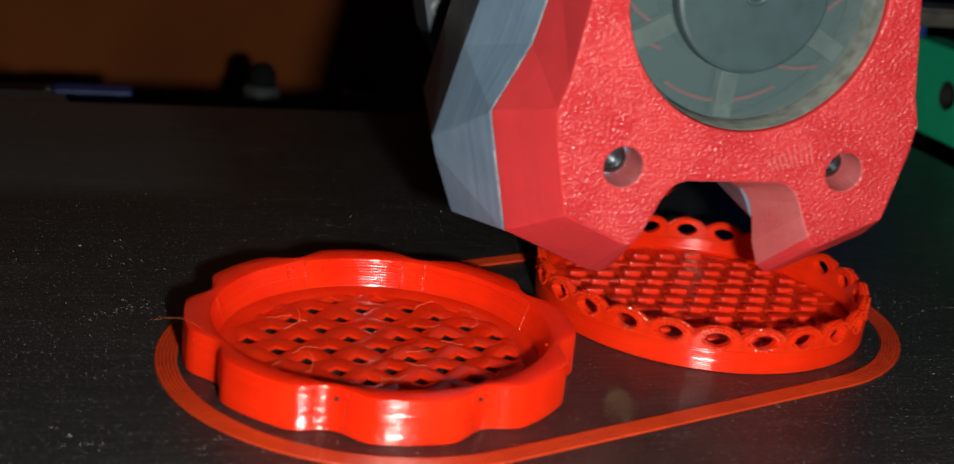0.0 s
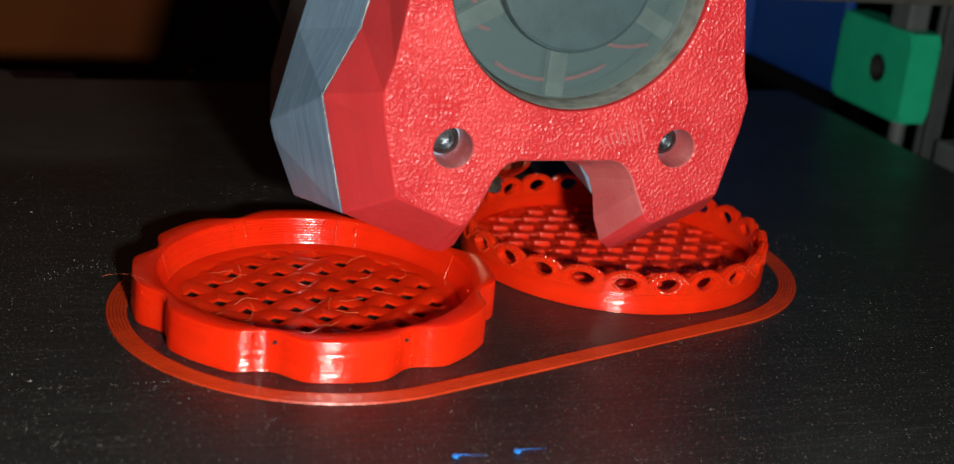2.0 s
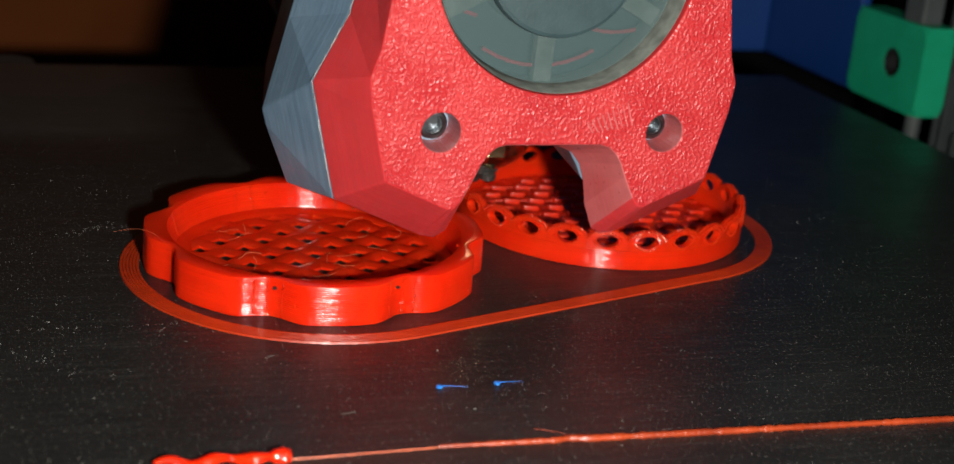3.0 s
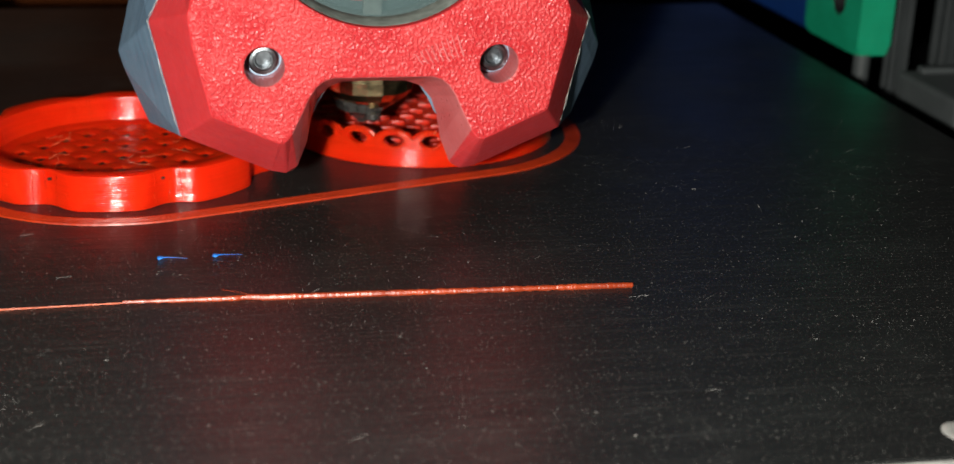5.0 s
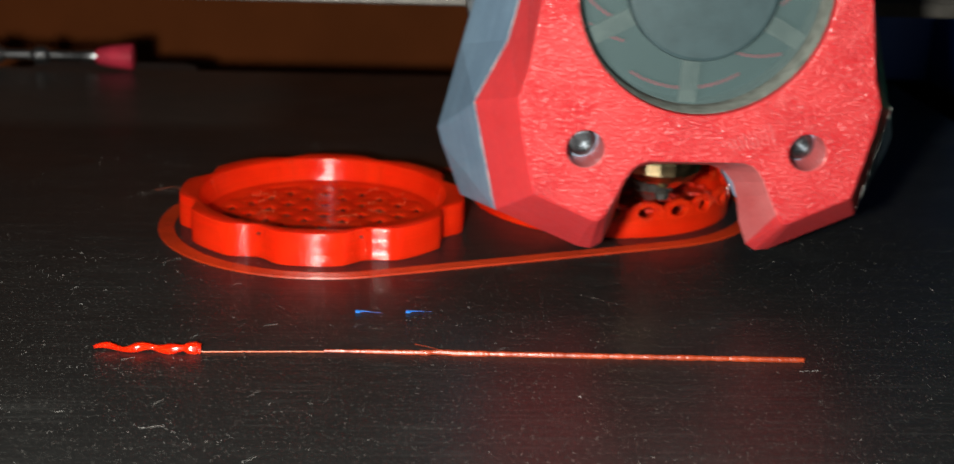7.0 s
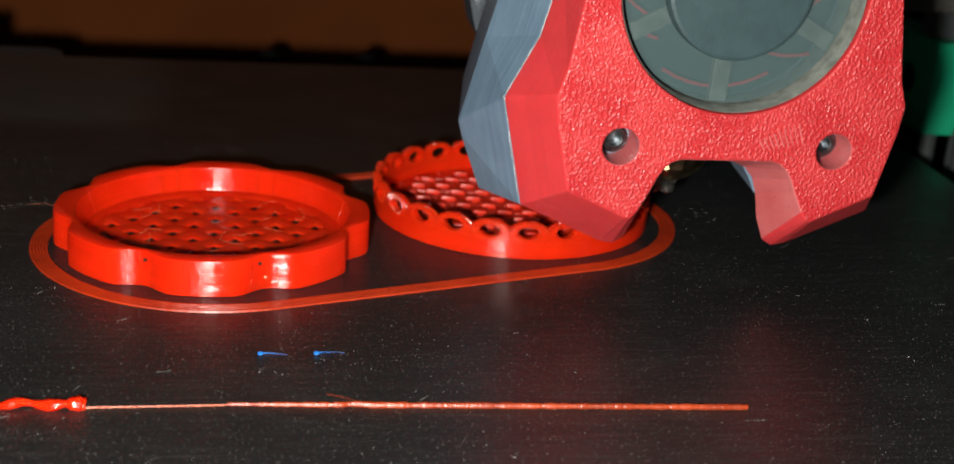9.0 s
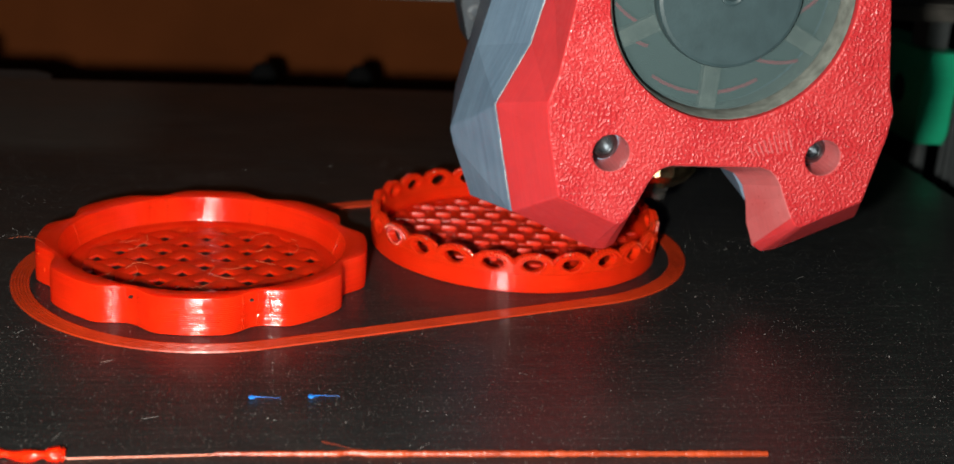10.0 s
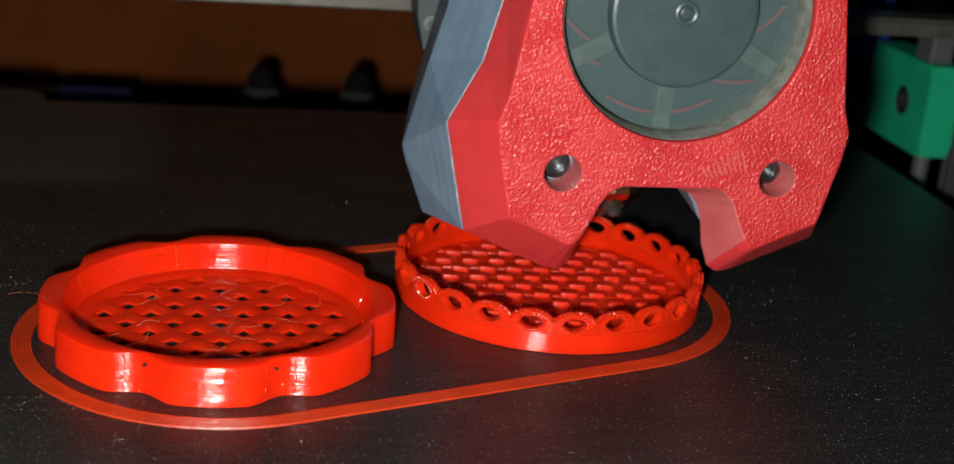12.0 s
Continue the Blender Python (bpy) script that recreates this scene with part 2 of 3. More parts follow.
def bed_pin():
    p = thing("locating_pin", "pale worn locating pin set flush in the plate", "pin", (90.2, -63.7, 0))
    part("pin", lathe(bmesh.new(), [(2.3, -0.5), (2.3, 0.08), (2.0, 0.16), (0.9, 0.16), (0.7, 0.1)], 32), PALE, p, "bright worn rim", True)
    bm = box(bmesh.new(), (-101, -69.5, -1.7), (149.5, -69.03, -0.25), 0.1)
    edge = tagged(part("trim", bm, PALE), "bright bare metal front edge of the plate", "plate edge", kind="structure")
    return p, edge


def rear_tab():
    """Worn lip of the plate that stands out behind the bed."""
    bm = bmesh.new()
    out = [(-92, 181.2), (-92, 188), (-88, 191), (-52, 191), (-48, 188), (-47, 181.2)]
    lo, hi = [bm.verts.new((x, y, -1.7)) for x, y in out], [bm.verts.new((x, y, -0.2)) for x, y in out]
    bm.faces.new(lo), bm.faces.new(hi)
    for k in range(6):
        bm.faces.new((lo[k], lo[(k + 1) % 6], hi[(k + 1) % 6], hi[k]))
    bmesh.ops.bevel(bm, geom=list(bm.edges), offset=0.25, segments=2, affect="EDGES")
    return tagged(part("grip_tab", bm, ALU), "dull worn grip tab at the rear of the plate", "grip tab", kind="structure")


def dust():
    rng = random.Random(21)
    vs, fs = [], []
    spots = [(rng.uniform(-80, 120), rng.uniform(-60, 100), rng.uniform(3, 14)) for _ in range(34)]
    for k in range(1700):
        if k % 3:
            cx, cy, w = rng.choice(spots)
            x, y = rng.gauss(cx, w), rng.gauss(cy, w * 0.5)
        else:
            x, y = rng.uniform(-98, 146), rng.uniform(-67, 120)
        if not (-99 < x < 147 and -67 < y < 178):
            continue
        a, r = rng.uniform(0, math.pi), rng.uniform(0.022, 0.065) * (1.9 if k % 31 == 0 else 1)
        q = len(vs)
        for i in range(4):
            b = a + i * math.pi / 2
            vs.append(((x + r * math.cos(b) * rng.uniform(0.6, 2.4)) * 0.001, (y + r * math.sin(b)) * 0.001, 0.00001))
        vs.append((x * 0.001, y * 0.001, 0.00001 + r * 0.0009))
        fs += [(q, q + 1, q + 4), (q + 1, q + 2, q + 4), (q + 2, q + 3, q + 4), (q + 3, q, q + 4)]
    # rows of specks along old scrapes, and thick patches of crumbs
    rows = [((-53.0, 24.0), (-29.5, 24.2), 42, 0.12), ((-45.6, 59.9), (-36.2, 66.6), 42, 0.8), ((36.0, 8.9), (41.2, 4.6), 16, 0.3), ((-50.8, 18.1), (-47.7, 13.0), 26, 1.3)]
    for (x0, y0), (x1, y1), count, spread in rows:
        for k in range(count):
            u = rng.random()
            x, y = x0 + (x1 - x0) * u + rng.gauss(0, spread), y0 + (y1 - y0) * u + rng.gauss(0, spread * 0.6)
            r, q, w = rng.uniform(0.018, 0.06), len(vs), rng.uniform(0, math.pi)
            for i in range(4):
                v = w + i * math.pi / 2
                vs.append(((x + r * math.cos(v) * rng.uniform(0.7, 2.2)) * 0.001, (y + r * math.sin(v)) * 0.001, 0.00001))
            vs.append((x * 0.001, y * 0.001, 0.00001 + r * 0.001))
            fs += [(q, q + 1, q + 4), (q + 1, q + 2, q + 4), (q + 2, q + 3, q + 4), (q + 3, q, q + 4)]
    # fine scratches and a few fibres lying flat
    for k in range(46):
        x, y = (rng.gauss(-38, 16), rng.gauss(-38, 14)) if k < 20 else (rng.uniform(-90, 130), rng.uniform(-62, 60))
        if not (-95 < x < 140 and -64 < y):
            continue
        a, ln = rng.gauss(0.5, 0.5), rng.uniform(0.8, 3.4)
        q, wid = len(vs), rng.uniform(0.012, 0.03)
        for i in range(5):
            u, bow = i / 4 - 0.5, rng.uniform(-0.03, 0.03)
            cx, cy = x + ln * u * math.cos(a), y + ln * u * math.sin(a) + bow
            w = wid * (1 - 1.7 * abs(u))
            for sd, z in ((-1, 0.008), (0, 0.03), (1, 0.008)):
                vs.append(((cx - sd * w * math.sin(a)) * 0.001, (cy + sd * w * math.cos(a)) * 0.001, z * 0.001))
        for i in range(4):
            for m in (0, 1):
                fs.append((q + 3 * i + m, q + 3 * i + m + 1, q + 3 * i + m + 4, q + 3 * i + m + 3))
    me = bpy.data.meshes.new("dust_specks")
    me.from_pydata(vs, [], fs)
    me.materials.append(DUST)
    return tagged(new("dust_specks", me), "pale dust and plastic specks scattered on the plate", "dust", kind="stuff")


def surroundings():
    bm = box(bmesh.new(), (-400, -600, -62), (520, 520, -60))
    tagged(part("floor", bm, VOID), "dark floor of the printer's frame", "floor", kind="structure")
    # brown board behind
    bm = box(bmesh.new(), (-300, 362, -59.9), (107.8, 368, 220), 1.0)
    tagged(part("wall_north", bm, BROWN), "brown board behind the printer", "wall", kind="structure")
    bm = box(bmesh.new(), (-400, 372, -60), (520, 378, 260))
    tagged(part("wall_rear", bm, VOID), "black rear wall of the printer", "wall", kind="structure")
    bm = box(bmesh.new(), (96, 212, 0), (161.4, 215, 120), 0.6)
    tagged(part("wall_blue", bm, BLUE), "deep blue panel behind the bed", "wall", kind="structure")
    bm = box(bmesh.new(), (161.6, 166, 0), (164.6, 215, 120), 0.6)
    tagged(part("wall_east", bm, BLUE), "deep blue panel beside the bed", "wall", kind="structure")
    bm = box(bmesh.new(), (300, -300, -60), (306, 372, 260))
    tagged(part("wall_far_east", bm, VOID), "black side wall of the printer", "wall", kind="structure")
    bm = box(bmesh.new(), (-400, -600, -60), (-394, 372, 260))
    tagged(part("wall_west", bm, VOID), "black side wall of the printer", "wall", kind="structure")


def knob(at):
    k = thing("bed_screw", "grey knurled bed screw with its shadow modelled as a dark top", "screw", at, "screws behind the bed")
    part("body", lathe(bmesh.new(), [(4.6, 0), (5.4, 1), (5.4, 6), (4.4, 7.2)], 20), ALU, k, "", False)
    # black top modelled where the screw's shadow shows on the board
    part("cap", lathe(bmesh.new(), [(4.0, 7.3), (4.0, 11), (2.2, 13.4)], 20), VOID, k, "dark top standing in for the screw's shadow", True)
    part("stem", lathe(bmesh.new(), [(2.5, -34.4), (2.5, 0)], 12), DARK, k)
    return k


def green_block():
    g = thing("corner_block", "green printed corner block with a screw hole", "bracket", (160.5, 127, 0.5))
    bm = bmesh.new()
    # side plate with a round hole, as a ring of quads round it
    cy, cz, n = 22.5, 11.0, 32
    hole_y = 19.5
    outer, inner, inner2, outer2 = [], [], [], []
    for k in range(n):
        side, u = k // 8, (k % 8) / 4 - 1
        y, z = ((-u, 1), (-1, -u), (u, -1), (1, u))[side]
        y, z = 15.5 * y, 11.2 * z
        a = math.atan2(z, y)
        c, s = math.cos(a), math.sin(a)
        q = math.hypot(y, z)
        outer.append(bm.verts.new((0, cy + q * c, cz + q * s)))
        inner.append(bm.verts.new((0, hole_y + 3.7 * c, cz + 3.7 * s)))
        inner2.append(bm.verts.new((6.5, hole_y + 3.7 * c, cz + 3.7 * s)))
        outer2.append(bm.verts.new((8.5, cy + q * c, cz + q * s)))
    for k in range(n):
        j = (k + 1) % n
        bm.faces.new((outer[k], outer[j], inner[j], inner[k]))
        bm.faces.new((inner[k], inner[j], inner2[j], inner2[k]))
        bm.faces.new((outer2[k], outer2[j], outer[j], outer[k]))
    bm.faces.new(inner2), bm.faces.new(outer2)
    es = [e for e in bm.edges if all(v in outer for v in e.verts) or all(v in outer2 for v in e.verts)]
    bmesh.ops.bevel(bm, geom=es, offset=0.9, segments=3, affect="EDGES")
    part("block", bm, GREEN, g)
    part("spigot", lathe(bmesh.new(), [(2.0, -60), (2.0, 0.2)], 14, (4.2, 12)), GREY, g, "grey post below the block")
    # black ring added to darken the hole as shade would
    part("hole_shade", lathe(bmesh.new(), [(3.66, 0), (3.66, 6.2), (3.3, 6.2), (3.4, 0)], 28, closed=True), DARK, g, "dark ring standing in for shade in the hole").matrix_basis = pose(0.0002, 0.0195, 0.011, 0, 90, 0)
    part("screw_head", lathe(bmesh.new(), [(2.4, 0), (2.4, 1.8), (2.0, 2.1)], 16, (0, 0)), DARK, g).matrix_basis = pose(0.0040, 0.0195, 0.011, 0, 90, 0)
    part("belt_clip", box(bmesh.new(), (1.5, 12, 22.0), (7.5, 20, 30), 0.8), GREY, g, "pale grey clip on top")
    part("clip_screw", lathe(bmesh.new(), [(1.6, 30.05), (1.6, 32), (1.1, 32.4)], 16, (4.5, 16)), STEEL, g, "bright screw in the clip", True)


def extrusion(name, at, size, label):
    e = thing(name, label, "profile", at)
    w, d, h = size
    part("web", box(bmesh.new(), (-w * 0.32, -d * 0.32, 0), (w * 0.32, d * 0.32, h)), ALU, e)
    for sx in (-1, 1):
        for sy in (-1, 1):
            x0, y0 = (w * 0.2, w * 0.5) if sx > 0 else (-w * 0.5, -w * 0.2), (d * 0.2, d * 0.5) if sy > 0 else (-d * 0.5, -d * 0.2)
            part("flange", box(bmesh.new(), (x0[0], y0[0], 0.01), (x0[1], y0[1], h), 0.3), ALU, e)
    return e


def side_frame():
    extrusion("frame_post", (172, 136, -60), (4.5, 4.5, 200), "grey aluminium frame post")
    extrusion("frame_post", (185, 136, -60), (6, 6, 200), "wide grey aluminium frame post")
    b = thing("floor_bracket", "grey foot plate joining the frame posts", "bracket", (184, 122, -60))
    part("plate", box(bmesh.new(), (-15, -22, 51), (16, 7, 58), 1.2), GREY, b)
    part("rib", box(bmesh.new(), (-11, 2, 58.05), (13, 5, 59.5), 0.4), GREY, b, "pale raised rib")
    part("column", box(bmesh.new(), (-10, -16, 0), (10, 5, 51)), VOID, b)


def hand_tool():
    t = thing("screwdriver", "slim steel tool with a red rubber cap", "tool", (-70.5, 179, 0))
    prof = [(1.2, 6), (1.6, 9), (1.2, 10), (1.2, 18), (2.4, 19.5), (2.4, 22), (1.3, 23.5), (1.3, 30), (2.6, 32), (2.6, 35), (1.3, 37), (1.2, 60)]
    part("shaft", lathe(bmesh.new(), prof, 20), STEEL, t, "steel shaft", True).matrix_basis = pose(0.003, 0, 0.0037, 0, -90, 0)
    part("cap", lathe(bmesh.new(), [(2.4, -4), (3.6, -3.6), (3.0, 2), (2.0, 6)], 24), PINK, t, "flared red cap", True).matrix_basis = pose(0.003, 0, 0.0037, 0, -90, 0)
    return t


def blue_strip():
    t = thing("cable_duct", "low blue duct with a bright metal end behind the bed", "duct", (-31, 224, -15.2))
    part("duct", box(bmesh.new(), (-20, -4, -44.7), (0, 4, 2.2), 0.8), DUCT, t, "blue plastic duct")
    part("end_clip", box(bmesh.new(), (-42, -3, -44.7), (-20.2, 3, 2.0), 0.8), ALU, t, "dull metal end")


# ---- printed parts ----
C1, C2 = (-7.1, 46.85), (47.0, 63.6)


def lobe(a, r):
    if r < 22.8:
        return 0.0
    q = min(1.0, math.cos(4 * (a + radians(93))) ** 2 / 0.62)
    rough = 0.07 * noise.noise((6 * math.cos(a), 6 * math.sin(a), r * 0.4))
    return (2.15 * (1 - (1 - q) ** 2) - 1.55 + rough) * min(1.0, (r - 22.7) / 2.3)


def strip_along(length, width, wave, phase, pitch, thick):
    """One lattice strip along x that dips and rises from crossing to crossing."""
    bm = bmesh.new()
    n = max(8, int(length / 0.45))
    rows = []
    for i in range(n + 1):
        x = -length / 2 + length * i / n
        z = wave * math.cos(math.pi * (x / pitch) + phase)
        rows.append([bm.verts.new((x, s * width / 2, z + h)) for s, h in ((-1, 0), (-0.88, thick * 0.62), (-0.5, thick), (0.5, thick), (0.88, thick * 0.62), (1, 0))])
    for a, b in zip(rows, rows[1:]):
        for k in range(6):
            bm.faces.new((a[k], a[(k + 1) % 6], b[(k + 1) % 6], b[k]))
    bm.faces.new(rows[0]), bm.faces.new(rows[-1])
    return bm


def lobed_dish():
    d = thing("lobed_dish", "orange-red printed dish with a wavy wall and pierced floor", "printed dish", (*C1, 0))
    prof = [(25.3, 0)] + layered([(25.5, 0.1), (25.5, 3.1), (25.4, 5.8)]) + [(25.0, 5.92), (23.9, 5.9), (22.9, 5.7)]
    prof += layered([(22.6, 5.6), (21.9, 3.2), (21.4, 1.2)], 0.4, 0.04) + [(21.0, 0.9), (20.9, 0)]
    part("wall", lathe(bmesh.new(), prof, 288, wob=lobe, closed=True), ORANGE, d, "wavy layered wall", True)
    pitch = 4.88
    for turn, ph in ((45, 0.0), (135, math.pi)):
        for k in range(-4, 4):
            off = (k + 0.5) * pitch
            ln = 2 * math.sqrt(max(1, 21.0 ** 2 - off ** 2))
            s = part("lattice_strip", strip_along(ln, 3.0, 0.13, ph + math.pi * (k + 0.5), pitch, 0.6), ORANGE, d, "", True)
            s.matrix_basis = pose(0, 0, 0, 0, 0, turn) @ pose(0, off * 0.001, 0.0007)
    ring = [(21.5, 0.03), (21.5, 1.65), (20.4, 1.55), (19.2, 1.35), (18.9, 1.1), (18.9, 0.03)]
    part("floor_rim", lathe(bmesh.new(), ring, 96, closed=True), ORANGE, d, "", True)
    rng = random.Random(11)
    bm = bmesh.new()
    for k in range(90):
        a = radians(-93 + 22.5 + 45 * rng.randrange(8) + rng.gauss(0, 5)) if k < 60 else rng.uniform(0, 2 * math.pi)
        r = 25.5 + lobe(a, 25.5) + 0.02
        z = rng.uniform(0.4, 5.6)
        if k % 3 == 0:
            r, z = 22.1, rng.uniform(3.0, 5.2)
        m = Matrix.Translation((r * math.cos(a), r * math.sin(a), z)) @ Matrix.Diagonal((1, 1, rng.uniform(0.6, 1.6), 1))
        bmesh.ops.create_icosphere(bm, subdivisions=1, radius=rng.uniform(0.1, 0.24), matrix=m)
    tagged(part("wall_zits", bm, ORANGE, d, "small blobs left on the wall", True), kind="stuff")
    for k in range(16):
        a, r = rng.uniform(0, 2 * math.pi), 20 * math.sqrt(rng.random())
        x, y, w = r * math.cos(a), r * math.sin(a), rng.uniform(0, 2 * math.pi)
        pts = [(x, y, 1.7)]
        for i in range(6):
            w += rng.uniform(-0.7, 0.7)
            px, py, pz = pts[-1]
            pts.append((px + 0.6 * math.cos(w), py + 0.6 * math.sin(w), max(1.6, pz + rng.uniform(-0.2, 0.4))))
        part("string", tube(bmesh.new(), pts, 0.03, 5), HAIR, d, "", True)
    hair = [(-23.9, -4.4, 5.8), (-25.0, -3.0, 6.2), (-26.6, -1.4, 6.3), (-28.6, -0.2, 5.9), (-30.4, 0.2, 5.4)]
    part("string", tube(bmesh.new(), hair, 0.013, 5), HAIR, d, "", True)
    # ragged layer-change seams where the lobes meet
    for turn in (-121, -117, -112, -76, -70, -66, -30, 12, 62, 70, 108, 116, 160, -160):
        pts, rad = [], []
        inside = turn in (62, 70, 108, 116, 12, 160)
        for i in range(19):
            z = 0.3 + 5.3 * i / 18
            a = radians(turn + rng.uniform(-0.55, 0.55))
            r = 21.75 + 0.8 * (z - 2.8) / 2.8 if inside else 25.5 + lobe(a, 25.5)
            if inside and z < 1.5:
                continue
            pts.append((r * math.cos(a), r * math.sin(a), z))
            rad.append(rng.choice((0.06, 0.1, 0.16)))
        part("layer_seam", tube(bmesh.new(), pts, rad, 6), ORANGE, d, "", True)
    # small black blocks paint the shade of two gaps in the wall
    for a in (-114.5, -72.6):
        r = 24.15
        m = part("seam_hole", box(bmesh.new(), (-0.4, -0.26, -0.16), (0.4, 0.26, 0.16), 0.08), DARK, d, "small dark gap in the wall")
        m.matrix_basis = pose(r * 0.001 * math.cos(radians(a)), r * 0.001 * math.sin(radians(a)), 0.0045, 0, 0, a)
    return d


def signed(v, p):
    return math.copysign(abs(v) ** p, v)


def scallop_mesh():
    """One arch of the lace rim, bent round the wall, with its diamond hole."""
    bm = bmesh.new()
    half, n = radians(7.5) * 25.0, 32
    loops = []
    for depth in (0.0, 1.2):
        hole, rim = [], []
        for k in range(n):
            a = 2 * math.pi * k / n
            c, s = math.cos(a), math.sin(a)
            hole.append((1.75 * signed(c, 1.1), 4.7 + (1.15 * s ** 0.8 if s >= 0 else -1.0 * (-s) ** 1.6)))
            if s >= 0:
                rim.append((half * c, 4.95 + 1.65 * s ** 1.25))
            else:
                q = min(half / max(abs(c), 1e-6), 1.75 / max(abs(s), 1e-6))
                rim.append((q * c, max(3.0, 4.75 + q * s)))
        r = 25.45 - depth
        bend = lambda p: (r * math.sin(p[0] / 25.0), -r * math.cos(p[0] / 25.0), p[1])
        loops.append(([bm.verts.new(bend(p)) for p in hole], [bm.verts.new(bend(p)) for p in rim]))
    (h0, r0), (h1, r1) = loops
    for k in range(n):
        j = (k + 1) % n
        for a, b in ((h0, r0), (r0, r1), (r1, h1), (h1, h0)):
            bm.faces.new((a[k], a[j], b[j], b[k]))
    return bm


def bead_mesh():
    """Fine lumps of plastic along the arch and round its hole."""
    rng = random.Random(4)
    bm = bmesh.new()
    half = radians(7.5) * 25.0
    pts, rad = [], []
    for i in range(45):
        a = math.pi * i / 44
        x, z = half * math.cos(a), 4.85 + 1.65 * math.sin(a) ** 1.25
        pts.append((24.85 * math.sin(x / 25), -24.85 * math.cos(x / 25), z + rng.uniform(-0.05, 0.05)))
        rad.append(0.34 + (0.07 if i % 3 == 0 else -0.04) + rng.uniform(-0.05, 0.05))
    tube(bm, pts, rad, 8)
    dots = []
    for i in range(20):
        a = 2 * math.pi * i / 20
        c, s = math.cos(a), math.sin(a)
        dots.append((2.05 * signed(c, 1.1), 4.72 + (1.42 * s ** 0.8 if s >= 0 else -1.25 * (-s) ** 1.5), 25.5, 0.25))
    for i in range(13):
        a = math.pi * (i + 0.5) / 13
        dots.append((half * 0.97 * math.cos(a), 4.95 + 1.6 * math.sin(a) ** 1.25, 25.45, 0.25))
    for x, z, r, size in dots:
        m = Matrix.Translation((r * math.sin(x / 25), -r * math.cos(x / 25), z + rng.uniform(-0.06, 0.06)))
        bmesh.ops.create_icosphere(bm, subdivisions=1, radius=size * rng.uniform(0.7, 1.25), matrix=m)
    return bm


def lace_dish():
    d = thing("lace_rim_dish", "orange-red printed dish with a pierced lace rim, half printed", "printed dish", (*C2, 0))
    prof = [(25.2, 0)] + layered([(25.4, 0.1), (25.5, 3.3)]) + [(24.2, 3.3)] + layered([(24.2, 3.2), (24.0, 1.4)]) + [(24.0, 0)]
    part("wall", lathe(bmesh.new(), prof, 160, closed=True), ORANGE, d, "low ribbed wall", True)
    part("base", lathe(bmesh.new(), [(23.95, 0.02), (23.95, 0.95), (23.2, 1.0)], 96), WEAVE, d, "closed woven floor")
    first = part("scallop", scallop_mesh(), ORANGE, d)
    bead = part("scallop_bead", bead_mesh(), ORANGE, first, "", True)
    for k in range(24):
        m = pose(0, 0, 0, 0, 0, -3.7 + 15 * k)
        if k == 0:
            first.matrix_basis = m
            continue
        s = new("scallop", first.data)
        s.parent, s.matrix_basis = d, m
        q = new("scallop_bead", bead.data)
        q.parent = s
    # woven floor: raised pads over deep-set strips
    tile = None
    for j in range(-6, 7):
        for i in range(-6, 7):
            x, y = i * 4.7 + (2.35 if j % 2 else 0.0) + 0.5, j * 3.9 - 0.2
            if math.hypot(x, y) > 21.6:
                continue
            if tile is None:
                bm = box(bmesh.new(), (-1.4, -0.95, 0), (1.4, 0.95, 1.05), 0.4)
                ob = part("weave_knot", bm, WEAVE, d, "", True)
                tile = ob.data
            else:
                ob = new("weave_knot", tile)
                ob.parent = d
            ob.matrix_basis = pose(x * 0.001, y * 0.001, 0.0008, 2 * math.sin(5.1 * i + j), 2 * math.sin(3.7 * j), -4)
    for turn, step in ((0, 3.9), (90, 4.7)):
        for j in range(-6, 7):
            y = j * step + 0.3
            if abs(y) > 22:
                continue
            ln = 2 * math.sqrt(max(4, 23.4 ** 2 - y * y))
            s = part("weave_strip", strip_along(ln, 1.6, 0.12, j, 2.35, 0.35), WEAVE, d, "", True)
            s.matrix_basis = pose(0, 0, 0, 0, 0, turn - 4) @ pose(0, y * 0.001, 0.00085)
    return d


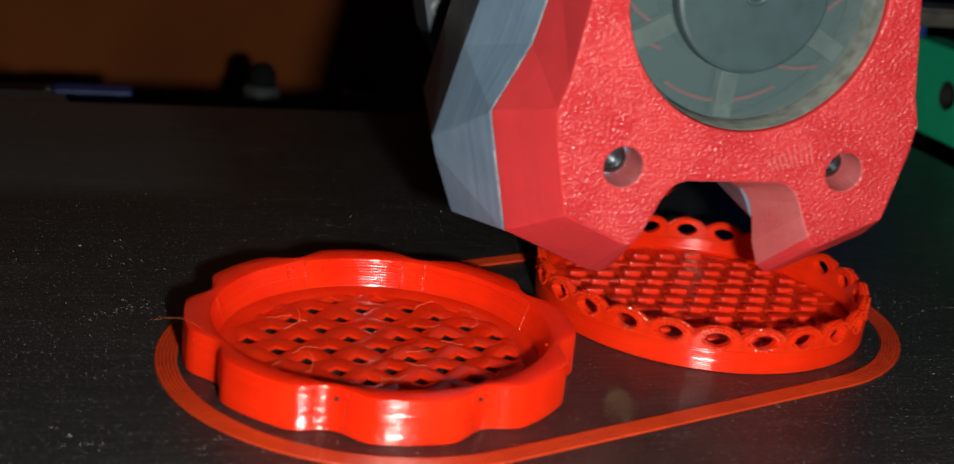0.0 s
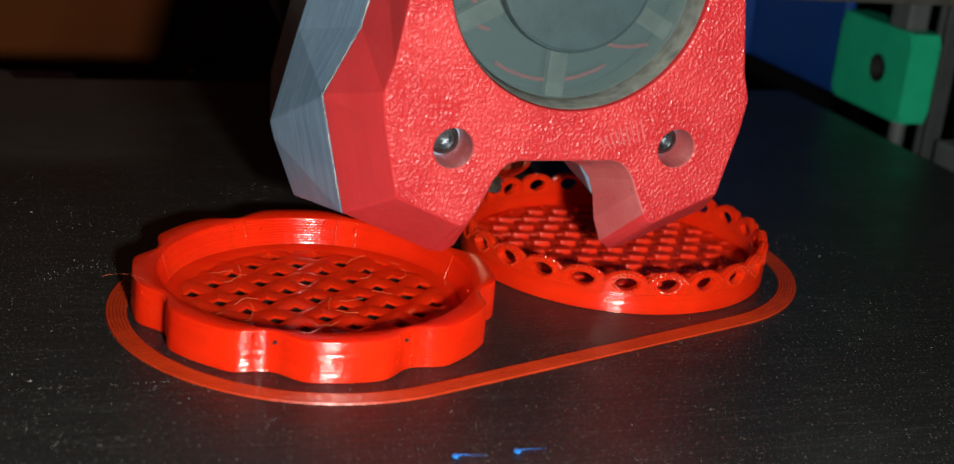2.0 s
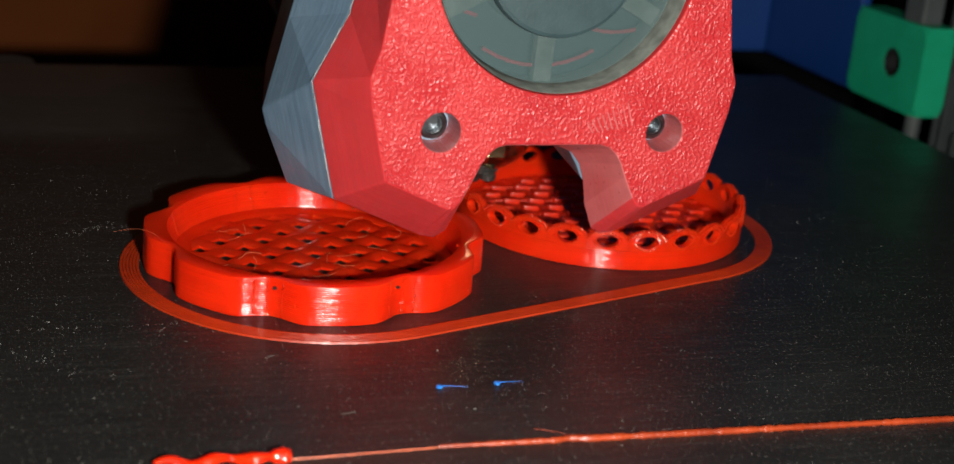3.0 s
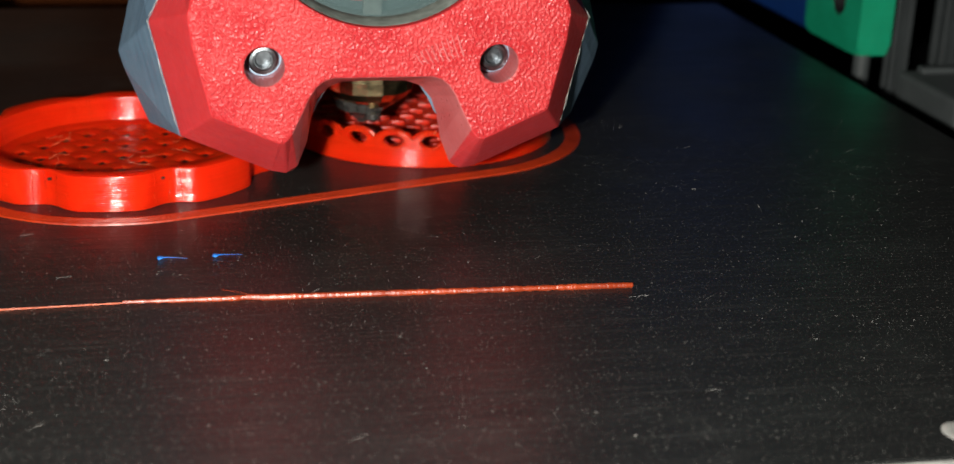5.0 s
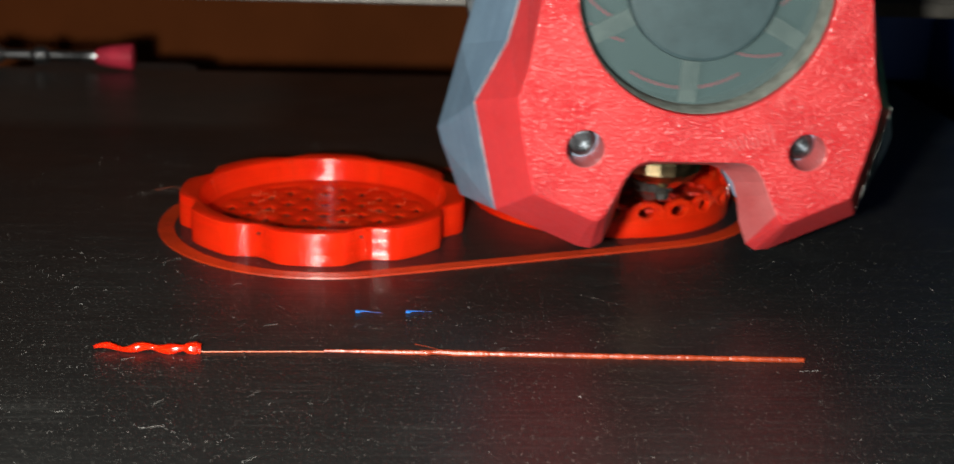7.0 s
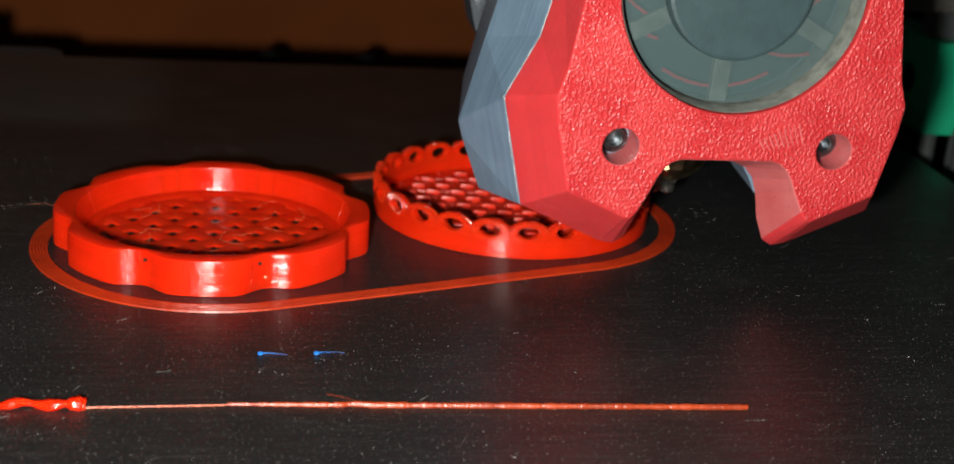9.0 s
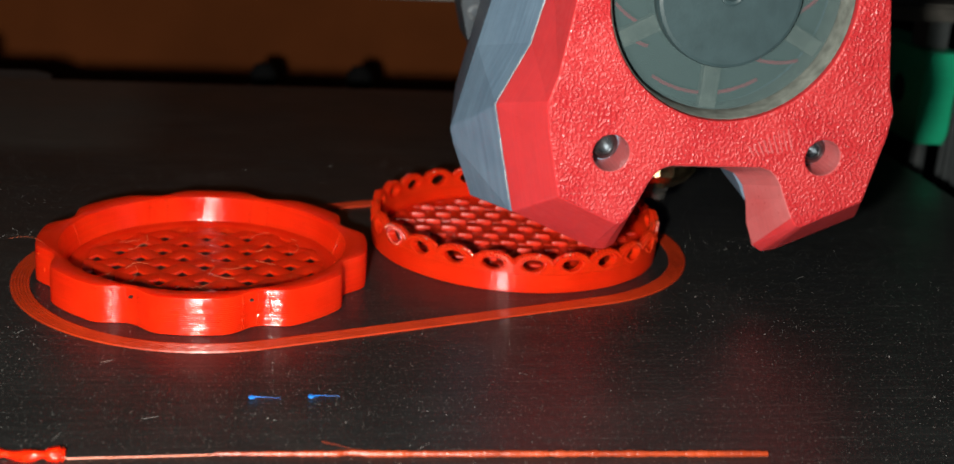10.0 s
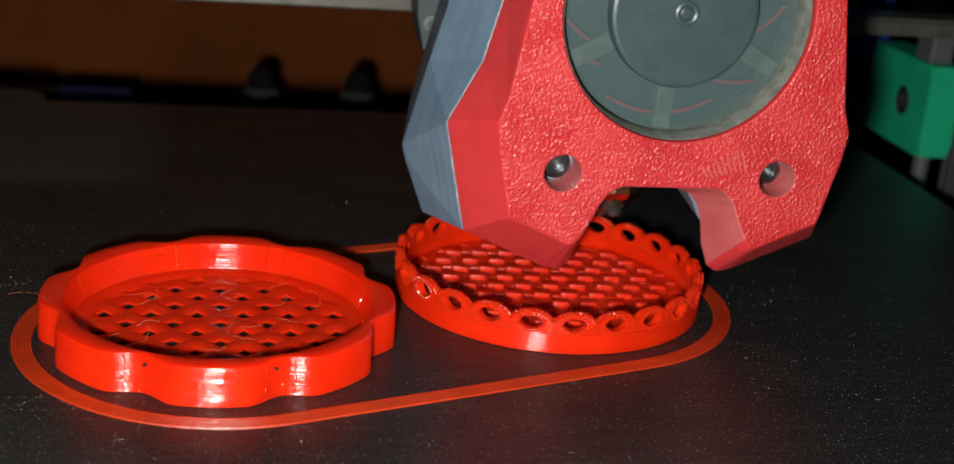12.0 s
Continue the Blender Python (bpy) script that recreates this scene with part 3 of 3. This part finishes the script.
def skirt():
    """Flat printed loops round both parts: the hull of two circles."""
    s = thing("skirt_loop", "thin flat orange skirt loop printed round both dishes", "printed skirt", (*C1, 0))
    c1, c2 = Vector((0.6, -1.8)), Vector((C2[0] - C1[0] + 0.4, C2[1] - C1[1] - 1.4))
    d = (c2 - c1)
    base = math.atan2(d.y, d.x)
    turn = math.acos(max(-1, min(1, 0.3 / d.length)))
    rng = random.Random(7)
    for k in range(6):
        r1, r2 = 30.1 - 0.48 * k, 29.9 - 0.48 * k
        pts = []
        for i in range(65):
            a = base + turn + (2 * math.pi - 2 * turn) * i / 64
            pts.append((c1.x + r1 * math.cos(a), c1.y + r1 * math.sin(a)))
        for i in range(65):
            a = base - turn + 2 * turn * i / 64
            pts.append((c2.x + r2 * math.cos(a), c2.y + r2 * math.sin(a)))
        bm = bmesh.new()
        n = len(pts)
        loop = []
        for i, p in enumerate(pts):
            q, o = Vector(pts[(i + 1) % n]), Vector(pts[i - 1])
            t = (q - o).normalized()
            nn = Vector((t.y, -t.x))
            h = 0.26 + rng.uniform(-0.015, 0.015)
            loop.append([bm.verts.new((p[0] + nn.x * w, p[1] + nn.y * w, z)) for w, z in ((-0.27, 0.01), (-0.17, h), (0.17, h), (0.27, 0.01))])
        for i in range(n):
            a, b = loop[i], loop[(i + 1) % n]
            for m in range(4):
                bm.faces.new((a[m], a[(m + 1) % 4], b[(m + 1) % 4], b[m]))
        part("skirt_line", bm, SKIRT, s)
    return s


def purge_line():
    p = thing("purge_line", "thin orange priming line ending in a blob", "printed line", (0, 0, 0))
    rng = random.Random(3)
    pts, rad = [], []
    for i in range(110):
        u = i / 109
        x = -4.5 + 69.5 * u
        pts.append((x, -15.75 - 2.15 * u + (0.5 if 10 < x < 14 else 0) * math.sin((x - 10) / 4 * math.pi) * 0.6, 0.28))
        rad.append((0.24 + 0.16 * min(1, u * 4)) * (1 + rng.uniform(-0.2, 0.16)))
    part("bead", tube(bmesh.new(), pts, rad, 8), PURGE, p, "rough extruded bead", True)
    pts = [(-23 + 18.6 * i / 20, -16.2 + 0.45 * i / 20, 0.16) for i in range(21)]
    part("thread", tube(bmesh.new(), pts, 0.08, 6), HAIR, p, "hair-thin stretched thread", True)
    pts, rad = [], []
    for i in range(40):
        u = i / 39
        pts.append((-37 + 15 * u, -15.6 - 0.5 * u + 0.3 * math.sin(u * 14), 0.55 + 0.2 * math.sin(u * 17)))
        rad.append(0.24 + 0.68 * u ** 0.5 * (0.35 + 0.65 * math.sin(u * 10.6 + 0.4) ** 2) + (0.3 if 0.86 < u < 0.97 else 0))
    part("blob", tube(bmesh.new(), pts, rad, 10), ORANGE, p, "lumpy glossy start of the line", True)
    part("spur", tube(bmesh.new(), [(8.5, -12.6, 0.12), (11, -14.0, 0.14), (13.2, -15.6, 0.16)], 0.03, 6), PURGE, p, "fine side thread", True)
    return p


def crumb(at, turn):
    c = thing("filament_crumb", "tiny blue filament crumb with a drawn tail", "crumb", at, "blue crumbs on the bed")
    part("bead", lathe(bmesh.new(), [(0.15, 0.02), (0.42, 0.12), (0.4, 0.34), (0.15, 0.45)], 14), BLUE_BIT, c, "", True)
    part("tail", tube(bmesh.new(), [(0.3, 0, 0.25), (1.2, 0.12, 0.2), (2.4, 0.0, 0.14), (3.9, -0.3, 0.1)], [0.12, 0.04, 0.025, 0.015], 6), BLUE_BIT, c, "drawn-out tail", True)
    c.matrix_basis = c.matrix_basis @ pose(0, 0, 0, 0, 0, turn)
    return c


# ---- print head ----
HX, HY, HZ = 47.5, 63.5, 7.2
MID = 46.6
FRONT = [(0.0, 84), (17, 84), (22.6, 66), (23.6, 55), (26.2, 38.2), (27.4, 34.3), (26.9, 30), (24.5, 19.7), (15.2, 15.5), (14.3, 15.5), (13.2, 16.9), (11.6, 20.2), (10.7, 22.2), (9.7, 23.7), (8.6, 24.6), (7.2, 25), (0.0, 25)]
BACK = [(0.0, 88), (20, 88), (24.6, 68), (25.8, 51.5), (28.4, 41.0), (33.3, 31.2), (32.6, 28), (29.4, 13.6), (15.8, 7.6), (13.6, 7.2), (11.8, 8.3), (10.3, 12.2), (9.6, 16.2), (8.7, 18.8), (7.0, 20.8), (4.8, 21.6), (0.0, 21.7)]
GREY_END = [(0.0, 90), (23, 90), (29.6, 62), (32, 47), (34.3, 38), (37.7, 24.2), (37.0, 21.5), (33.6, 12.6), (18.5, 8.2), (16, 7.9), (14.0, 8.8), (12.4, 11.6), (11.8, 15), (10.8, 17.6), (9.1, 19.6), (6.8, 20.4), (0.0, 20.6)]


DUCT_FRONT = BACK[:8] + [(20, 11.0), (17.5, 11.6), (15.0, 12.9), (11.4, 14.6), (9.4, 16.4), (8.3, 18.7), (6.9, 20.9), (4.7, 21.9), (0.0, 22.0)]
DUCT_END = GREY_END[:8] + [(25, 13.2), (20, 14.2), (17, 14.8), (12.5, 15.8), (9.6, 17.2), (8.6, 19.0), (7.0, 21.0), (4.7, 21.9), (0.0, 22.0)]


def whole(half):
    right = [(x, z) for x, z in half]
    left = [(-x, z) for x, z in half[1:-1]][::-1]
    return right + left


def shell(bm, front, back, y0, y1):
    """The skin between two outlines."""
    f, b = whole(front), whole(back)
    vf = [bm.verts.new((MID + x, y0, z)) for x, z in f]
    vb = [bm.verts.new((MID + x, y1, z)) for x, z in b]
    n = len(f)
    for k in range(n):
        j = (k + 1) % n
        bm.faces.new((vf[k], vf[j], vb[j], vb[k]))
    return vf, vb


def cover_plate():
    """Front plate with the fan opening and two screw holes cut through to the back."""
    bm = bmesh.new()
    edges = []
    vf, vb = shell(bm, FRONT, BACK, 24.0, 35.3)
    loops = [((MID - 0.2, 51.4), 19.25, 72), ((MID - 17, 26.75), 2.85, 28), ((MID + 17, 26.75), 2.85, 28)]
    for verts, y in ((vf, 24.0), (vb, 35.3)):
        es = [bm.edges.get((verts[k], verts[(k + 1) % len(verts)])) for k in range(len(verts))]
        rings = []
        for (cx, cz), r, n in loops:
            ring = [bm.verts.new((cx + r * math.cos(2 * math.pi * k / n), y, cz + r * math.sin(2 * math.pi * k / n))) for k in range(n)]
            es += [bm.edges.new((ring[k], ring[(k + 1) % n])) for k in range(n)]
            rings.append(ring)
        edges.append(rings)
        bmesh.ops.triangle_fill(bm, use_beauty=True, use_dissolve=False, edges=es)
    for a, b in zip(*edges):
        n = len(a)
        for k in range(n):
            bm.faces.new((a[k], a[(k + 1) % n], b[(k + 1) % n], b[k]))
    return bm


def print_head():
    h = thing("print_head", "red and slate-blue printed tool head with a round fan", "print head", (HX, HY, HZ))
    o = (HX, HY, HZ)
    cover = part("front_cover", cover_plate(), RED_SIDE, h, "red front cover with a pebbled face", off=o)
    cover.data.materials.append(FACE)
    cover.data.materials.append(PALE_PINK)
    for p in cover.data.polygons:
        if p.normal.y < -0.999 or p.normal.y > 0.999:
            if abs(p.center.y - (24.0 - HY) * 0.001) < 1e-5:
                p.material_index = 1
            continue
        # paler walls of the notch and of the screw holes
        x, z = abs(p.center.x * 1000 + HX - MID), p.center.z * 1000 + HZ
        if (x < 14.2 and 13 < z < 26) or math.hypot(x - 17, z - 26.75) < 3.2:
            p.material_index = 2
    bev = cover.modifiers.new("edge", "BEVEL")
    bev.width, bev.segments, bev.limit_method, bev.angle_limit = 0.0003, 2, "ANGLE", radians(25)
    bm = bmesh.new()
    vf, vb = shell(bm, DUCT_FRONT, [(x * 1.018, z) for x, z in DUCT_END], 35.34, 46.5)
    bm.faces.new(vf)
    vc = [bm.verts.new((MID + x * 0.9, 71.0, z + 1.5 + (4 if z < 24 else 0))) for x, z in whole(DUCT_END)]
    n = len(vb)
    for k in range(n):
        bm.faces.new((vb[k], vb[(k + 1) % n], vc[(k + 1) % n], vc[k]))
    grey = part("duct_body", bm, SLATE, h, "slate-blue duct body behind the cover", off=o)
    bev = grey.modifiers.new("edge", "BEVEL")
    bev.width, bev.segments, bev.limit_method, bev.angle_limit = 0.0003, 2, "ANGLE", radians(25)
    rng = random.Random(9)
    for sx in (-1, 1):
        pts = []
        for (x0, z0), (x1, z1) in zip(BACK[2:7], BACK[3:8]):
            for i in range(12):
                u = i / 12
                pts.append((MID + sx * (x0 + (x1 - x0) * u + 0.02 + rng.uniform(-0.1, 0.1)), 35.3 + rng.uniform(-0.3, 0.3), z0 + (z1 - z0) * u))
        part("seam_line", tube(bmesh.new(), pts, 0.06, 5), PALE, cover, "pale worn seam between the two colours", True, off=o)
    # carriage piece with a screw behind it, its shade put into a darker slate
    for sx in (-1, 1):
        bm = bmesh.new()
        pts = [(18, 75), (32.5, 75), (31.5, 38), (30, 31.8), (26, 25.3), (18, 26)]
        a = [bm.verts.new((MID + sx * x, 85, z)) for x, z in pts]
        b = [bm.verts.new((MID + sx * x, 95, z)) for x, z in pts]
        bm.faces.new(a), bm.faces.new(b)
        for k in range(len(pts)):
            j = (k + 1) % len(pts)
            bm.faces.new((a[k], a[j], b[j], b[k]))
        c = part("carriage_cheek", bm, SHADED_SLATE, h, "slate-blue carriage cheek, coloured dark for its shade", off=o)
        s = part("screw", lathe(bmesh.new(), [(1.5, -0.9), (1.5, 0), (0.8, 0.02), (0.8, -0.4)], 16), SCREW, c)
        s.matrix_basis = pose((MID + sx * 28.8 - HX) * 0.001, (84.9 - HY) * 0.001, (36.6 - HZ) * 0.001, 90, 0, 0)
    part("carriage", box(bmesh.new(), (MID - 19, 71, 30), (MID + 19, 92, 74), 1.5), DARK, h, "black carriage block", off=o)
    # inner wall, screws in the two holes
    bm = bmesh.new()
    lathe(bm, [(18.85, 34.6), (18.85, 35.2)], 48, (MID - 0.4, 51.3), "y")
    part("back_plate", bm, HUB, h, "grey plate behind the fan", off=o)
    for sx in (-1, 1):
        cx = MID + sx * 17
        seat = lathe(bmesh.new(), [(2.84, 32.2), (2.84, 34), (1.2, 34), (1.2, 32.2)], 28, (cx, 26.75), "y", closed=True)
        part("washer", lathe(bmesh.new(), [(2.78, 30.2), (2.78, 31.4), (2.3, 31.4), (2.3, 30.2)], 28, (cx, 26.75), "y", closed=True), ZINC, h, "bluish zinc washer", off=o)
        part("screw_seat", seat, SLATE, h, off=o)
        head = lathe(bmesh.new(), [(2.2, 32.1), (2.2, 28.8), (1.95, 28.4), (1.5, 28.3), (1.4, 28.5), (1.2, 28.5), (1.1, 30)], 28, (cx, 26.75), "y")
        part("cap_screw", head, SCREW, h, "dull steel cap screw", off=o)
    rng = random.Random(5)
    for k in range(9):
        x = 51.2 + 0.75 * k
        z = 27.6 + 0.25 * k
        ln = 1.6 + 0.22 * k
        pts = [(x, 23.99, z + ln * 0.5), (x + 0.5, 23.97, z), (x + 1.1, 23.99, z - ln * 0.5)]
        part("scuff", tube(bmesh.new(), pts, 0.13 + rng.uniform(-0.03, 0.03), 5), PALE_PINK, cover, "shallow scuffed ridge", True, off=o)
    # fan
    fc = (MID - 0.4, 51.3)
    f = part("fan_frame", lathe(bmesh.new(), [(18.9, 24.5), (18.86, 24.3), (18.78, 24.45), (18.5, 29), (18.4, 33), (18.9, 33.5)], 96, fc, "y", closed=True), FAN_FRAME, h, "dusty grey fan frame", True, off=o)
    part("hub", lathe(bmesh.new(), [(11.4, 33), (11.4, 26.6), (11.2, 26.0), (10.7, 25.8), (1.9, 25.8), (1.85, 25.5), (1.5, 25.35), (1.1, 25.5), (0.95, 25.9), (0.6, 25.7)], 72, fc, "y"), HUB, f, "smooth grey hub with a centre dimple", False, off=o)
    for k in range(9):
        bm = bmesh.new()
        for y in (28.0, 28.3):
            rows = []
            for i in range(4):
                r = 11.45 + 6.8 * i / 3
                rows.append([bm.verts.new((fc[0] + r * math.cos(a), y, fc[1] + r * math.sin(a))) for a in [2 * math.pi * (k + j / 6) / 9 + 0.06 * i for j in range(7)]])
            for a, b in zip(rows, rows[1:]):
                for j in range(6):
                    bm.faces.new((a[j], a[j + 1], b[j + 1], b[j]))
        part("blade", bm, VEIL, f, "", False, off=o)
    for a in (-92, -28, 22, 90, 158, -152):
        bm = box(bmesh.new(), (10.5, -1.4, -0.9), (18.3, 1.4, 0.9), 0.3)
        m = part("strut", bm, FAN_FRAME, f)
        m.matrix_basis = pose((fc[0] - HX) * 0.001, (30.0 - HY) * 0.001, (fc[1] - HZ) * 0.001, 90, 0, 0) @ pose(0, 0, 0, 0, 0, a)
    for a0, a1, r0, r1 in ((-125, -62, 16.8, 15.6), (-58, -38, 12.5, 17.2), (-14, 4, 13, 17), (-172, -152, 17.2, 13.0), (-158, -140, 17.6, 14.2)):
        pts = []
        for i in range(9):
            a, r = radians(a0 + (a1 - a0) * i / 8), r0 + (r1 - r0) * i / 8
            pts.append((fc[0] + r * math.cos(a), 30.3, fc[1] + r * math.sin(a)))
        part("wire", tube(bmesh.new(), pts, 0.3, 6), PINK, f, "thin red wire", True, off=o)
    # hot end
    block = part("heater_block", lathe(bmesh.new(), [(4.2, 10.6), (6.4, 12.2), (7.5, 13.6), (7.5, 15.6), (6.8, 17.2), (6.4, 18), (6.4, 40)], 18, (HX + 1.8, HY)), BRASS, h, "tarnished brass heater block", False, off=o)
    part("nozzle", lathe(bmesh.new(), [(0.35, 7.2), (0.7, 7.25), (2.6, 8.9), (4.4, 9.8), (5.2, 11.7), (4.0, 12.2)], 8, (HX + 0.4, HY)), BURNT, block, "dark scorched nozzle", off=o)
    part("ooze", lathe(bmesh.new(), [(0.3, 8.0), (1.3, 8.6), (1.4, 9.6), (0.5, 10.2)], 16, (HX + 1.9, HY - 3.4)), BURNT, block, "dark bead of scorched plastic", True, off=o)
    return h


def gantry():
    g = thing("gantry_beam", "dark metal cross beam that carries the head", "gantry beam", (47, 108, 0))
    part("beam", box(bmesh.new(), (-140, -3, 35.0), (150, 6, 38.9), 0.5), BELT, g, "dark extruded beam")
    part("belt", box(bmesh.new(), (-140, -4.6, 35.5), (150, -3.2, 38.3), 0.2), BELT, g, "grey toothed belt")
    return g


# all that rides on the moving bed
ON_BED = [*bed(), *bed_pin(), dust(), hand_tool(), rear_tab(), lobed_dish(), lace_dish(), skirt(), purge_line(), crumb((0, 0, 0), 0), crumb((7.8, 0.1, 0), 8)]
surroundings()
knob((6, 246, -23))
knob((35, 246, -23))
blue_strip()
green_block()
side_frame()
head = print_head()
gantry()


def motions():
    walk(head, [(t, pose(HX * 0.001 + x, HY * 0.001, HZ * 0.001)) for t, x, y in RUN])
    for ob in ON_BED:
        rest = ob.matrix_basis.copy()
        walk(ob, [(t, pose(0, y, 0) @ rest) for t, x, y in RUN])


motions()
